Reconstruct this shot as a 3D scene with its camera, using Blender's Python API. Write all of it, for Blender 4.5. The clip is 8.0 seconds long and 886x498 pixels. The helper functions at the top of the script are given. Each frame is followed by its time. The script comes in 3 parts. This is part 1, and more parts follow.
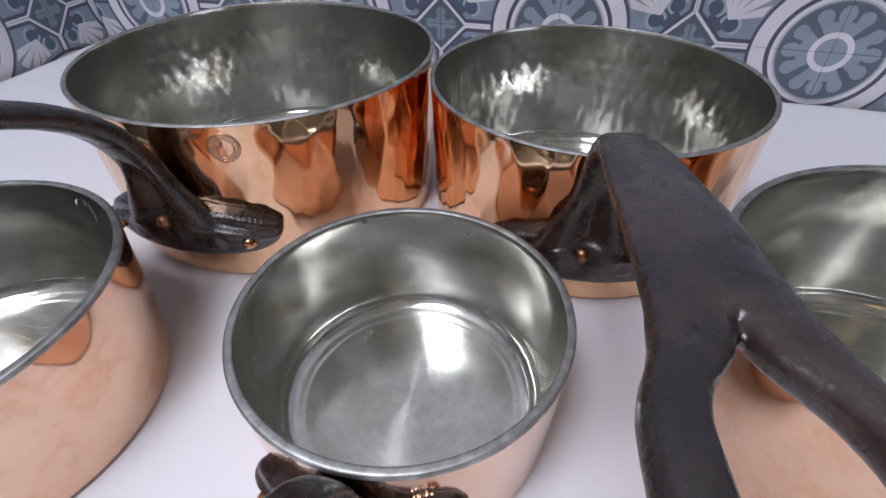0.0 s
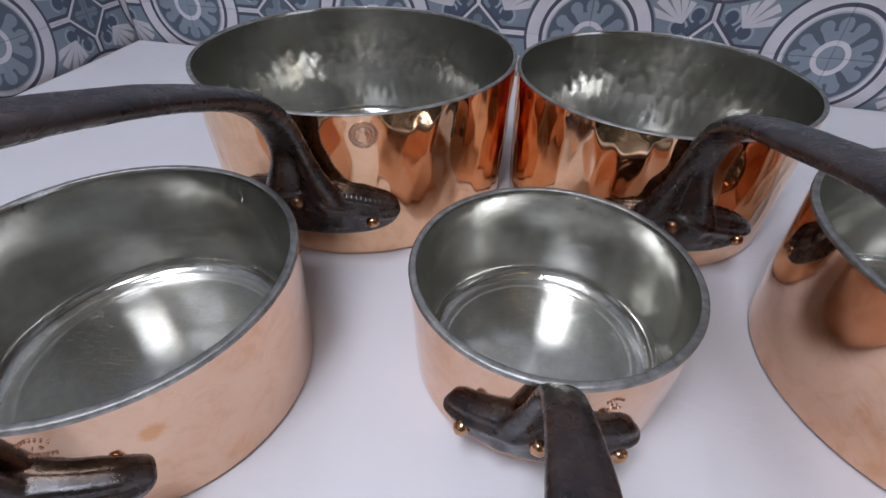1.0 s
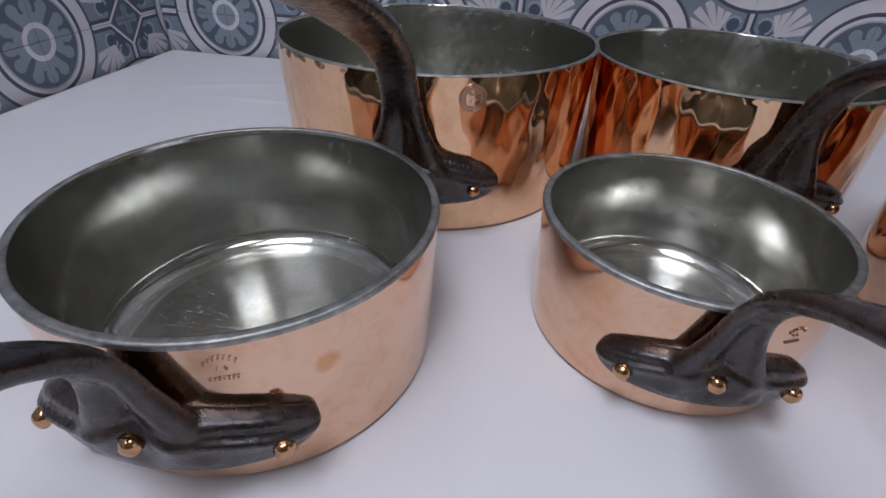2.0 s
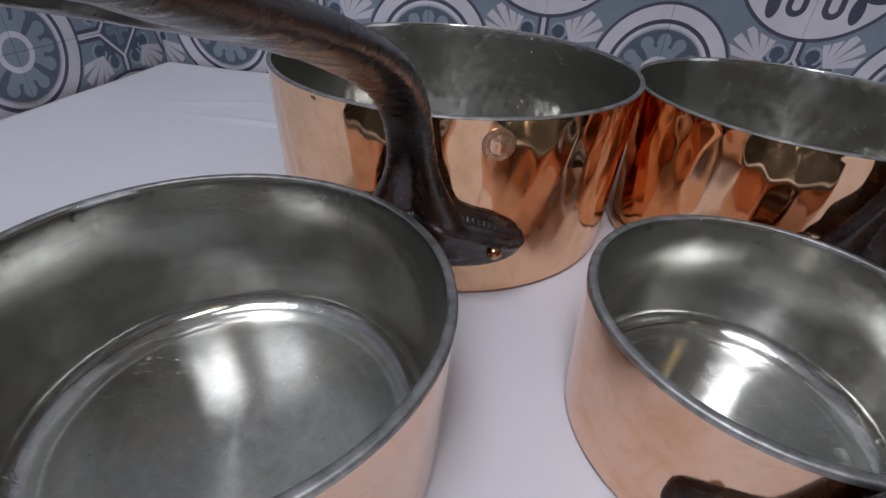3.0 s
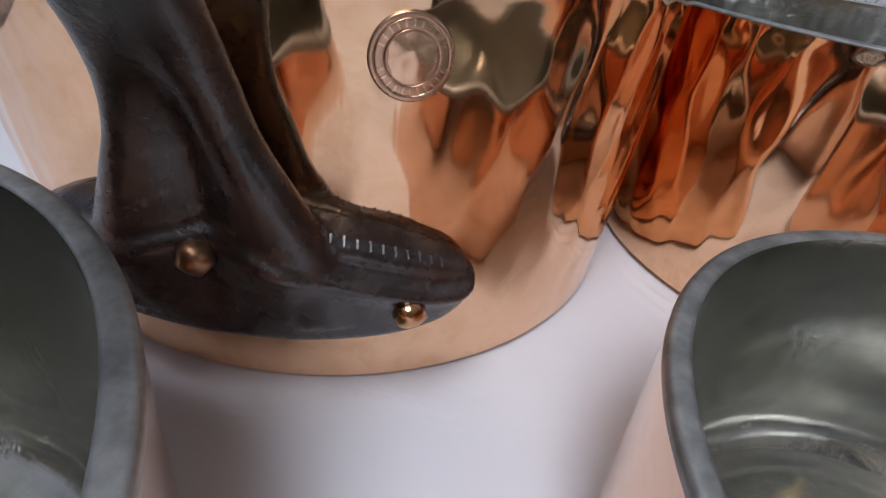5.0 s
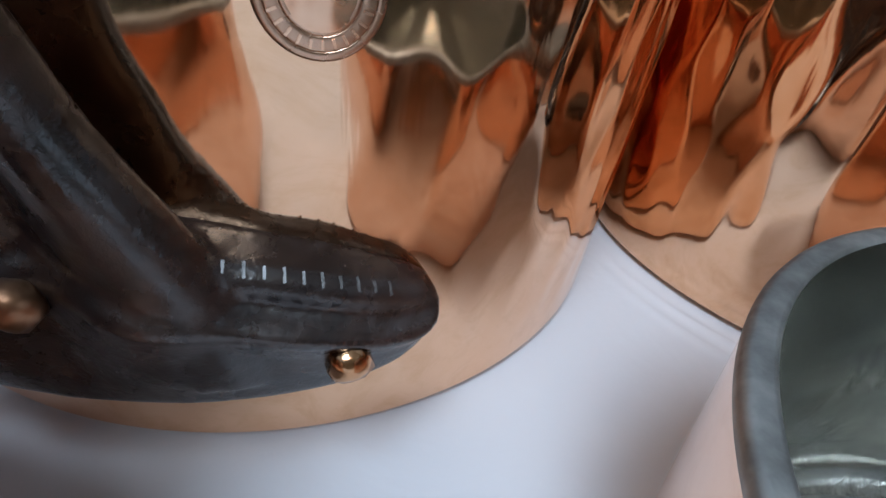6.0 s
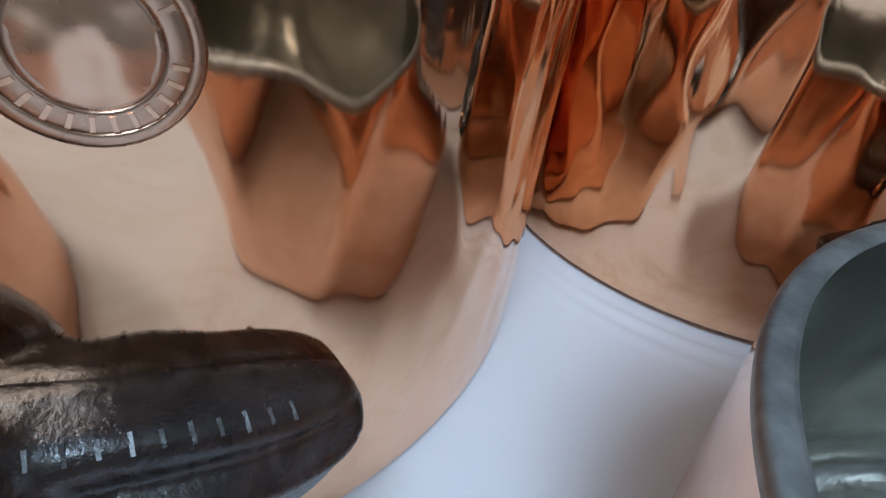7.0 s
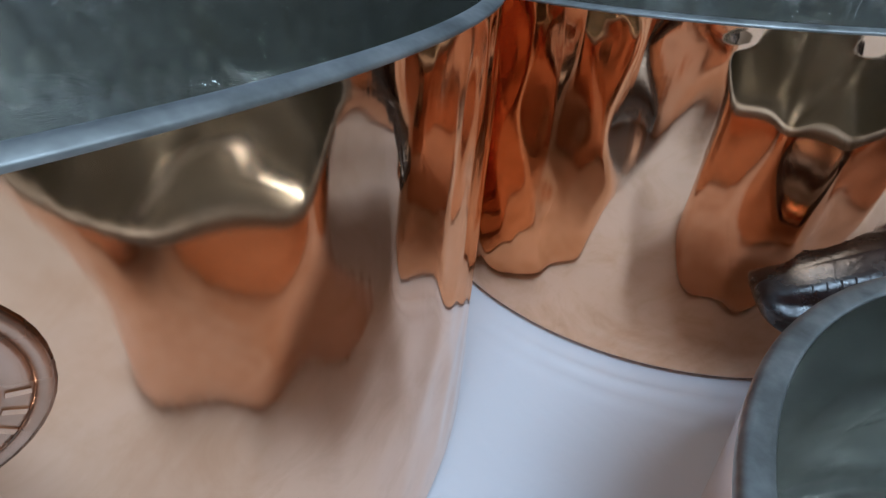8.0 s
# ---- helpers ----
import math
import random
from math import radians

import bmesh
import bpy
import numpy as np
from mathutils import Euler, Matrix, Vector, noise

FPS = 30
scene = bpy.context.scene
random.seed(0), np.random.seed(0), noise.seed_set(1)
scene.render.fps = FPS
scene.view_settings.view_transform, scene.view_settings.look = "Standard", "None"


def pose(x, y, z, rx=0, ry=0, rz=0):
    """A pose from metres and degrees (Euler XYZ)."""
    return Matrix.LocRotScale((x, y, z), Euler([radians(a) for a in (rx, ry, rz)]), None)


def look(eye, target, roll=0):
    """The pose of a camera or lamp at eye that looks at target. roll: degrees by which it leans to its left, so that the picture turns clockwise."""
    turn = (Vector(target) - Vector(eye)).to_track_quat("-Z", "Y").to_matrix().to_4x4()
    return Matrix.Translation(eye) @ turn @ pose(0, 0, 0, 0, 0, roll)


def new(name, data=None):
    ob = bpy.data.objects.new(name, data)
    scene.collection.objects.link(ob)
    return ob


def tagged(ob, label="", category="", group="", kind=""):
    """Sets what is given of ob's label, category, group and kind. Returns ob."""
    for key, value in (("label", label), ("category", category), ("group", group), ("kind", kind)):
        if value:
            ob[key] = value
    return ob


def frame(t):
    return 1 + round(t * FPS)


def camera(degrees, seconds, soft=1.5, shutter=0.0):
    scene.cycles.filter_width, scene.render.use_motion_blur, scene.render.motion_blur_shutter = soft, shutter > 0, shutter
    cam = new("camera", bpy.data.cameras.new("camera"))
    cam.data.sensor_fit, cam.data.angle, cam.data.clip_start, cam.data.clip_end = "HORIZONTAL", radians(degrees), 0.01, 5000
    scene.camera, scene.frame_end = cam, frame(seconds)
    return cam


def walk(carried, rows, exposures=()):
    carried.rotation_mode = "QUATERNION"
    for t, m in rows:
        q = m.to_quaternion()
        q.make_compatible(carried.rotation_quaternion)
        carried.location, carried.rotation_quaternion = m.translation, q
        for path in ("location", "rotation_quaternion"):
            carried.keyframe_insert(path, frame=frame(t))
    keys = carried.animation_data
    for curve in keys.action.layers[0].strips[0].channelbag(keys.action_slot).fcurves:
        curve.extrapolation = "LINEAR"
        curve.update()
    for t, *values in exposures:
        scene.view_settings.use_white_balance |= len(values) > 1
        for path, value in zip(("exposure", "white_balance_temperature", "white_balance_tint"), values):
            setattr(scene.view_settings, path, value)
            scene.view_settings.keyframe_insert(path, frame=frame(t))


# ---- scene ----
cam = camera(83.42, 8.0)
# seconds, eye (x, y, z), pitch, roll, yaw
PATH = [
    (0.0, 0.0807, 0.0568, 0.1859, -40.381, 0.526, 15.715),
    (0.5, 0.0493, 0.0345, 0.1895, -39.866, 0.005, 13.477),
    (1.0, 0.0186, 0.0068, 0.1924, -39.555, -1.050, 12.298),
    (1.5, -0.0116, -0.0160, 0.1757, -38.027, -1.751, 10.369),
    (1.7, -0.0240, -0.0244, 0.1660, -36.641, -1.908, 10.047),
    (2.8, -0.0570, 0.0094, 0.1526, -33.547, -3.071, 12.057),
    (3.0, -0.0535, 0.0274, 0.1544, -33.910, -3.412, 11.742),
    (3.5, -0.0524, 0.0614, 0.1502, -35.676, -4.122, 11.458),
    (4.0, -0.0516, 0.0930, 0.1234, -36.076, -7.039, 8.333),
    (4.5, -0.0500, 0.1221, 0.1018, -34.615, -6.932, 6.919),
    (4.7, -0.0521, 0.1277, 0.1013, -34.348, -6.735, 7.296),
    (5.8, -0.0509, 0.1574, 0.0900, -35.175, -4.824, 5.527),
    (6.0, -0.0495, 0.1611, 0.0885, -35.320, -5.674, 4.044),
    (6.5, -0.0487, 0.1720, 0.0877, -36.310, -5.400, -2.671),
    (7.0, -0.0483, 0.1811, 0.0891, -36.198, -3.854, -8.488),
    (7.5, -0.0462, 0.1892, 0.0940, -35.987, -1.319, -14.614),
    (8.0, -0.0446, 0.1952, 0.0999, -34.907, -1.094, -18.468),
]
scene.cycles.max_bounces, scene.cycles.glossy_bounces = 20, 20
walk(cam, [(t, pose(x, y, z, 90 + pitch, roll, yaw)) for t, x, y, z, pitch, roll, yaw in PATH], [(0.0, -0.21, 6150, 12), (0.5, -0.38, 6150, 12), (1.0, -0.56, 6150, 12), (1.7, -0.78, 6150, 12), (3.0, -0.85, 6200, 12), (4.0, -0.75, 6250, 13), (4.5, -0.47, 6300, 12), (6.0, -0.30, 5400, -2), (7.0, -0.42, 5000, -6), (8.0, -0.50, 4900, -6)])

# ---- light ----
world = bpy.data.worlds.new("room_air")
scene.world = world
world.use_nodes = True
world.node_tree.nodes["Background"].inputs[0].default_value = (0.75, 0.82, 1.0, 1)
world.node_tree.nodes["Background"].inputs[1].default_value = 0.05


def area_lamp(name, eye, target, sx, sy, watts, colour):
    data = bpy.data.lights.new(name, "AREA")
    data.shape, data.size, data.size_y, data.energy, data.color = "RECTANGLE", sx, sy, watts, colour
    ob = new(name, data)
    ob.matrix_world = look(eye, target)
    return ob


area_lamp("ceiling_lamp", (-0.22, -0.55, 1.66), (-0.22, -0.55, 0), 0.45, 0.8, 24.5, (0.905, 0.915, 1.0))
# fill from the right: added area lamp, no known source there
area_lamp("side_fill", (2.53, -0.9, 0.75), (0, -0.9, 0.75), 1.28, 1.28, 7, (0.88, 0.90, 1.0))
area_lamp("warm_lamp", (0.74, -1.20, 1.62), (0.0, 0.15, 0), 0.09, 0.09, 0.35, (1.0, 0.70, 0.30))
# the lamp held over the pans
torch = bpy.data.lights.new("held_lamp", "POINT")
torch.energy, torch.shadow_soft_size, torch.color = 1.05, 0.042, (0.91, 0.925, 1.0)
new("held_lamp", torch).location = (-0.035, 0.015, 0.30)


# ---- materials ----
class Ex:
    """A number in a node tree, with arithmetic."""

    def __init__(self, tree, s):
        self.tree, self.s = tree, s

    def op(self, kind, *others, clamp=False):
        n = self.tree.nodes.new("ShaderNodeMath")
        n.operation, n.use_clamp = kind, clamp
        for k, o in enumerate((self, *others)):
            if isinstance(o, Ex):
                self.tree.links.new(o.s, n.inputs[k])
            else:
                n.inputs[k].default_value = o
        return Ex(self.tree, n.outputs[0])

    def __add__(self, o): return self.op("ADD", o)
    def __sub__(self, o): return self.op("SUBTRACT", o)
    def __mul__(self, o): return self.op("MULTIPLY", o)
    def __truediv__(self, o): return self.op("DIVIDE", o)
    def __lt__(self, o): return self.op("LESS_THAN", o)
    def __gt__(self, o): return self.op("GREATER_THAN", o)
    def __and__(self, o): return self.op("MULTIPLY", o)
    def __or__(self, o): return self.op("MAXIMUM", o)
    def mag(self): return self.op("ABSOLUTE")
    def frac(self): return self.op("FRACT")


def hyp(a, b):
    return (a * a + b * b).op("SQRT")


def shader(name, colour=(0.8, 0.8, 0.8), rough=0.5, metal=0.0):
    m = bpy.data.materials.new(name)
    m.use_nodes = True
    p = m.node_tree.nodes["Principled BSDF"]
    p.inputs["Base Color"].default_value = (*colour, 1)
    p.inputs["Roughness"].default_value, p.inputs["Metallic"].default_value = rough, metal
    return m, m.node_tree, p


def noise_of(tree, coords, scale, detail=4.0, rough=0.55, stretch=None, dist=0.0):
    n = tree.nodes.new("ShaderNodeTexNoise")
    n.inputs["Scale"].default_value, n.inputs["Detail"].default_value = scale, detail
    n.inputs["Roughness"].default_value, n.inputs["Distortion"].default_value = rough, dist
    if stretch:
        mp = tree.nodes.new("ShaderNodeMapping")
        mp.inputs["Scale"].default_value = stretch
        tree.links.new(coords, mp.inputs[0])
        coords = mp.outputs[0]
    tree.links.new(coords, n.inputs["Vector"])
    return n.outputs["Fac"]


def ramp(tree, fac, stops):
    r = tree.nodes.new("ShaderNodeValToRGB")
    e = r.color_ramp.elements
    while len(e) < len(stops):
        e.new(0.5)
    for k, (at, c) in enumerate(stops):
        e[k].position = at
        e[k].color = (*c, 1) if len(c) == 3 else c
    tree.links.new(fac, r.inputs[0])
    return r.outputs[0]


def grey(tree, fac, lo, hi, a=0.3, b=0.7):
    n = tree.nodes.new("ShaderNodeMapRange")
    n.inputs[1].default_value, n.inputs[2].default_value = a, b
    n.inputs[3].default_value, n.inputs[4].default_value = lo, hi
    tree.links.new(fac, n.inputs[0])
    return n.outputs[0]


def bump(tree, p, height, strength, distance, after=None):
    b = tree.nodes.new("ShaderNodeBump")
    b.inputs["Strength"].default_value, b.inputs["Distance"].default_value = strength, distance
    tree.links.new(height, b.inputs["Height"])
    if after:
        tree.links.new(after, b.inputs["Normal"])
    tree.links.new(b.outputs[0], p.inputs["Normal"])
    return b.outputs[0]


def coords_of(tree):
    return tree.nodes.new("ShaderNodeTexCoord").outputs["Object"]


def copper(name, lo, hi, tarnish, spot=None, base=((0.765, 0.54, 0.41), (0.745, 0.51, 0.38))):
    m, t, p = shader(name, (0.9, 0.5, 0.35), lo, 1.0)
    c = coords_of(t)
    stain = noise_of(t, c, 38, 5, 0.6, dist=0.6)
    t.links.new(ramp(t, stain, [(0.30, base[0]), (0.52, base[1]), (0.66, tarnish)]), p.inputs["Base Color"])
    if spot:
        src = p.inputs["Base Color"].links[0].from_socket
        sub = t.nodes.new("ShaderNodeVectorMath")
        sub.operation = "DISTANCE"
        t.links.new(c, sub.inputs[0])
        sub.inputs[1].default_value = spot
        edge = Ex(t, sub.outputs["Value"]) + Ex(t, noise_of(t, c, 300, 3, 0.6)) * 0.004
        fac = grey(t, edge.s, 0.75, 0.0, 0.0045, 0.0068)
        mx = t.nodes.new("ShaderNodeMix")
        mx.data_type = "RGBA"
        t.links.new(fac, mx.inputs["Factor"])
        t.links.new(src, mx.inputs[6])
        mx.inputs[7].default_value = (0.66, 0.33, 0.14, 1)
        t.links.new(mx.outputs[2], p.inputs["Base Color"])
    fine = noise_of(t, c, 260, 3, 0.6, (1, 1, 0.12))
    film = t.nodes.new("ShaderNodeMix")
    film.data_type, film.blend_type = "RGBA", "MULTIPLY"
    t.links.new(grey(t, noise_of(t, c, 85, 5, 0.65, dist=1.2), 0.0, 0.7, 0.48, 0.68), film.inputs["Factor"])
    t.links.new(p.inputs["Base Color"].links[0].from_socket, film.inputs[6])
    film.inputs[7].default_value = (0.88, 0.83, 0.76, 1)
    t.links.new(film.outputs[2], p.inputs["Base Color"])
    t.links.new(grey(t, stain, lo, hi), p.inputs["Roughness"])
    bump(t, p, fine, 0.05, 0.0004)
    return m


def tin(name, lo, hi, drawn, top, dull=1.0, scoured=0.06):
    m, t, p = shader(name, (0.6, 0.6, 0.56), lo, 1.0)
    c = coords_of(t)
    big = noise_of(t, c, 26, 5, 0.6, dist=1.0)
    t.links.new(ramp(t, big, [(at, (1.01 * dull * c3[0], dull * c3[1], dull * c3[2])) for at, c3 in ((0.28, (0.50, 0.49, 0.435)), (0.42, (0.58, 0.58, 0.535)), (0.58, (0.63, 0.635, 0.60)), (0.72, (0.69, 0.69, 0.655)))]), p.inputs["Base Color"])
    worn = Ex(t, grey(t, noise_of(t, c, 42, 4, 0.6, dist=0.8), 0.0, 1.0, 0.55, 0.68))
    t.links.new((Ex(t, grey(t, noise_of(t, c, 60, 5, 0.65), lo, hi)) + worn * 0.05).s, p.inputs["Roughness"])
    gild = t.nodes.new("ShaderNodeMix")
    gild.data_type = "RGBA"
    t.links.new(grey(t, noise_of(t, c, 21, 3, 0.55), 0.0, 0.45, 0.56, 0.74), gild.inputs["Factor"])
    t.links.new(p.inputs["Base Color"].links[0].from_socket, gild.inputs[6])
    gild.inputs[7].default_value = (0.62, 0.55, 0.39, 1)
    t.links.new(gild.outputs[2], p.inputs["Base Color"])
    sep = t.nodes.new("ShaderNodeSeparateXYZ")
    t.links.new(c, sep.inputs[0])
    ex, ey = Ex(t, sep.outputs[0]), Ex(t, sep.outputs[1])
    com = t.nodes.new("ShaderNodeCombineXYZ")
    t.links.new(hyp(ex, ey).s, com.inputs[0])
    t.links.new((ey.op("ARCTAN2", ex) * 0.004).s, com.inputs[1])
    t.links.new(sep.outputs[2], com.inputs[2])
    rub = t.nodes.new("ShaderNodeCombineXYZ")
    t.links.new((ey.op("ARCTAN2", ex) * 0.012).s, rub.inputs[0])
    t.links.new(hyp(ex, ey).s, rub.inputs[1])
    t.links.new(sep.outputs[2], rub.inputs[2])
    marks = Ex(t, grey(t, noise_of(t, rub.outputs[0], 330, 5, 0.7, dist=0.4), -0.05, 0.05, 0.35, 0.68))
    t.links.new((Ex(t, p.inputs["Roughness"].links[0].from_socket) + marks + Ex(t, grey(t, sep.outputs[2], scoured, 0.0, 0.003, 0.0045))).op("MAXIMUM", 0.025).s, p.inputs["Roughness"])
    # smears left by wiping, along the wall
    smear = Ex(t, grey(t, noise_of(t, rub.outputs[0], 120, 6, 0.7, dist=0.8), 0.86, 1.13, 0.30, 0.70))
    smear = smear * Ex(t, grey(t, noise_of(t, c, 190, 5, 0.7, (1, 1, 0.45), 0.6), 0.91, 1.10, 0.32, 0.68))
    wiped = t.nodes.new("ShaderNodeVectorMath")
    wiped.operation = "SCALE"
    t.links.new(p.inputs["Base Color"].links[0].from_socket, wiped.inputs[0])
    t.links.new(smear.s, wiped.inputs["Scale"])
    t.links.new(wiped.outputs[0], p.inputs["Base Color"])
    one = bump(t, p, noise_of(t, com.outputs[0], 1500, 4, 0.7), 0.10, 0.00035)
    two = bump(t, p, (Ex(t, noise_of(t, c, 900, 4, 0.65)) * (worn * 0.9 + 0.10)).s, 0.5, 0.0003, one)
    bump(t, p, noise_of(t, c, 70, 3, 0.5), 0.05, 0.002, two)
    cuts = None
    for turn, where in ((0.4, 130), (1.5, 170), (2.6, 110)):
        mp = t.nodes.new("ShaderNodeMapping")
        mp.inputs["Rotation"].default_value, mp.inputs["Scale"].default_value = (0, 0, turn), (1.0, 0.07, 0.07)
        t.links.new(c, mp.inputs[0])
        line = (Ex(t, noise_of(t, mp.outputs[0], where * 2, 2, 0.5)) - 0.5).mag() < 0.007
        line = line & (Ex(t, noise_of(t, c, where, 2, 0.5)) > 0.55)
        cuts = line if cuts is None else cuts | line
    soft = p.inputs["Normal"].links[0].from_socket
    bump(t, p, cuts.s, 0.5, 0.00025, soft)
    around = t.nodes.new("ShaderNodeTangent")
    around.direction_type, around.axis = "RADIAL", "Z"
    t.links.new(around.outputs[0], p.inputs["Tangent"])
    pits = noise_of(t, c, 330, 2, 0.5)
    old = p.inputs["Base Color"].links[0].from_socket
    mx = t.nodes.new("ShaderNodeMix")
    mx.data_type = "RGBA"
    near_rim = Ex(t, grey(t, sep.outputs[2], 0.0, 0.17, top - 0.013, top - 0.004)) & (hyp(ex, ey) > 0.03)
    t.links.new(grey(t, (Ex(t, pits) + near_rim * Ex(t, noise_of(t, c, 45, 2, 0.5))).s, 0.0, 0.65, 0.73, 0.78), mx.inputs["Factor"])
    t.links.new(old, mx.inputs[6])
    mx.inputs[7].default_value = (0.08, 0.08, 0.07, 1)
    t.links.new(mx.outputs[2], p.inputs["Base Color"])
    # the same metal where it is drawn fine lines round the pan
    q = t.nodes.new("ShaderNodeBsdfPrincipled")
    q.inputs["Metallic"].default_value, q.inputs["Roughness"].default_value = 1.0, 0.34
    q.inputs["Anisotropic"].default_value, q.inputs["Anisotropic Rotation"].default_value = 0.9, 0.25
    t.links.new(around.outputs[0], q.inputs["Tangent"])
    t.links.new(mx.outputs[2], q.inputs["Base Color"])
    t.links.new(p.inputs["Normal"].links[0].from_socket, q.inputs["Normal"])
    both = t.nodes.new("ShaderNodeMixShader")
    flat = Ex(t, grey(t, sep.outputs[2], 0.38, drawn, 0.003, 0.0045))
    t.links.new(flat.s, both.inputs[0])
    t.links.new(p.outputs[0], both.inputs[1])
    t.links.new(q.outputs[0], both.inputs[2])
    t.links.new(both.outputs[0], t.nodes["Material Output"].inputs["Surface"])
    return m


def iron(name, wear_sheen, gloss):
    m, t, p = shader(name, (0.05, 0.045, 0.045), 0.35, 0.0)
    c = coords_of(t)
    big = noise_of(t, c, 55, 6, 0.65, dist=0.5)
    t.links.new(ramp(t, big, [(0.30, (0.006, 0.0042, 0.0046)), (0.48, (0.0145, 0.0090, 0.0085)), (0.60, (0.033, 0.0195, 0.016)), (0.78, (0.050, 0.039, 0.039))]), p.inputs["Base Color"])
    t.links.new(grey(t, noise_of(t, c, 140, 5, 0.6), *gloss), p.inputs["Roughness"])
    p.inputs["Specular IOR Level"].default_value = 0.85
    point = t.nodes.new("ShaderNodeNewGeometry").outputs["Pointiness"]
    # paler convex edges: worn patina, with the ridges' sheen put into the colour
    worn = Ex(t, grey(t, point, 0.0, wear_sheen, 0.518, 0.56)) * Ex(t, grey(t, noise_of(t, c, 420, 5, 0.7), 0.15, 1.0, 0.38, 0.62))
    dust = Ex(t, grey(t, noise_of(t, c, 95, 6, 0.75, dist=1.0), 0.0, 0.32, 0.54, 0.72))
    bare = t.nodes.new("ShaderNodeMix")
    bare.data_type = "RGBA"
    t.links.new((worn | dust).s, bare.inputs["Factor"])
    t.links.new(p.inputs["Base Color"].links[0].from_socket, bare.inputs[6])
    bare.inputs[7].default_value = (0.085, 0.074, 0.076, 1)
    t.links.new(bare.outputs[2], p.inputs["Base Color"])
    pits = bump(t, p, noise_of(t, c, 260, 5, 0.7), 0.20, 0.0009)
    one = bump(t, p, noise_of(t, c, 900, 4, 0.7), 0.20, 0.0004, pits)
    sep = t.nodes.new("ShaderNodeSeparateXYZ")
    t.links.new(c, sep.inputs[0])
    com = t.nodes.new("ShaderNodeCombineXYZ")
    t.links.new((Ex(t, sep.outputs[1]).op("ARCTAN2", Ex(t, sep.outputs[0])) * 0.1).s, com.inputs[0])
    t.links.new((Ex(t, sep.outputs[2]) * 0.10).s, com.inputs[2])
    two = bump(t, p, noise_of(t, com.outputs[0], 420, 2, 0.5), 0.03, 0.0006, one)
    bump(t, p, noise_of(t, c, 75, 3, 0.5), 0.28, 0.0016, two)
    return m


COPPER_BRIGHT = copper("polished_copper", 0.035, 0.08, (0.76, 0.465, 0.275), base=((0.86, 0.572, 0.38), (0.84, 0.54, 0.34)))
COPPER_SATIN = copper("satin_copper", 0.045, 0.12, (0.72, 0.43, 0.27), base=((0.79, 0.545, 0.40), (0.77, 0.505, 0.355)))
COPPER_SPOT = copper("spotted_satin_copper", 0.045, 0.12, (0.72, 0.43, 0.27), (0.0540, 0.0467, 0.0461), ((0.79, 0.545, 0.40), (0.77, 0.505, 0.355)))
TIN_HAMMERED = tin("hammered_tin", 0.025, 0.06, 0.12, 0.5, 1.0)
TIN_TURNED = [tin("turned_tin", 0.025, 0.07, 0.15, top, dull, scoured) for top, dull, scoured in ((0.0566, 1.0, 0.03), (0.0649, 0.90, 0.15), (0.0751, 1.0, 0.05))]
TIN_RIM, _t, _p = shader("worn_tin_rim", (0.58, 0.59, 0.58), 0.52, 1.0)
_t.links.new(ramp(_t, noise_of(_t, coords_of(_t), 180, 4, 0.6), [(0.3, (0.25, 0.25, 0.235)), (0.5, (0.38, 0.38, 0.365)), (0.7, (0.53, 0.525, 0.505))]), _p.inputs["Base Color"])
bump(_t, _p, noise_of(_t, coords_of(_t), 260, 3, 0.6), 0.2, 0.0006)
IRON = iron("cast_iron", 0.8, (0.17, 0.38))
IRON_LETTERS = iron("worn_iron_letters", 0.08, (0.26, 0.42))
COPPER_STAMP = copper("struck_copper", 0.20, 0.32, (0.66, 0.40, 0.26), base=((0.84, 0.56, 0.39), (0.80, 0.52, 0.35)))
STAMP_BAND = copper("worn_stamp_copper", 0.22, 0.34, (0.46, 0.29, 0.20), base=((0.64, 0.43, 0.31), (0.58, 0.38, 0.265)))
COPPER_ETCHED = copper("etched_copper", 0.25, 0.4, (0.42, 0.26, 0.18), base=((0.56, 0.38, 0.28), (0.50, 0.33, 0.24)))
RIVET_DULL = copper("tarnished_rivet_copper", 0.30, 0.45, (0.22, 0.11, 0.06), base=((0.34, 0.19, 0.11), (0.28, 0.15, 0.085)))
RIVET = copper("rivet_copper", 0.10, 0.24, (0.34, 0.17, 0.08), base=((0.66, 0.41, 0.23), (0.56, 0.32, 0.17)))


def cloth_material():
    m, t, p = shader("white_cloth", (0.80, 0.79, 0.82), 0.55)
    c = coords_of(t)
    t.links.new(ramp(t, noise_of(t, c, 9, 4, 0.5), [(0.3, (0.78, 0.765, 0.80)), (0.7, (0.82, 0.81, 0.835))]), p.inputs["Base Color"])
    one = bump(t, p, noise_of(t, c, 900, 2, 0.5), 0.06, 0.0004)
    bump(t, p, noise_of(t, c, 22, 4, 0.5, dist=0.8), 0.25, 0.004, one)
    return m


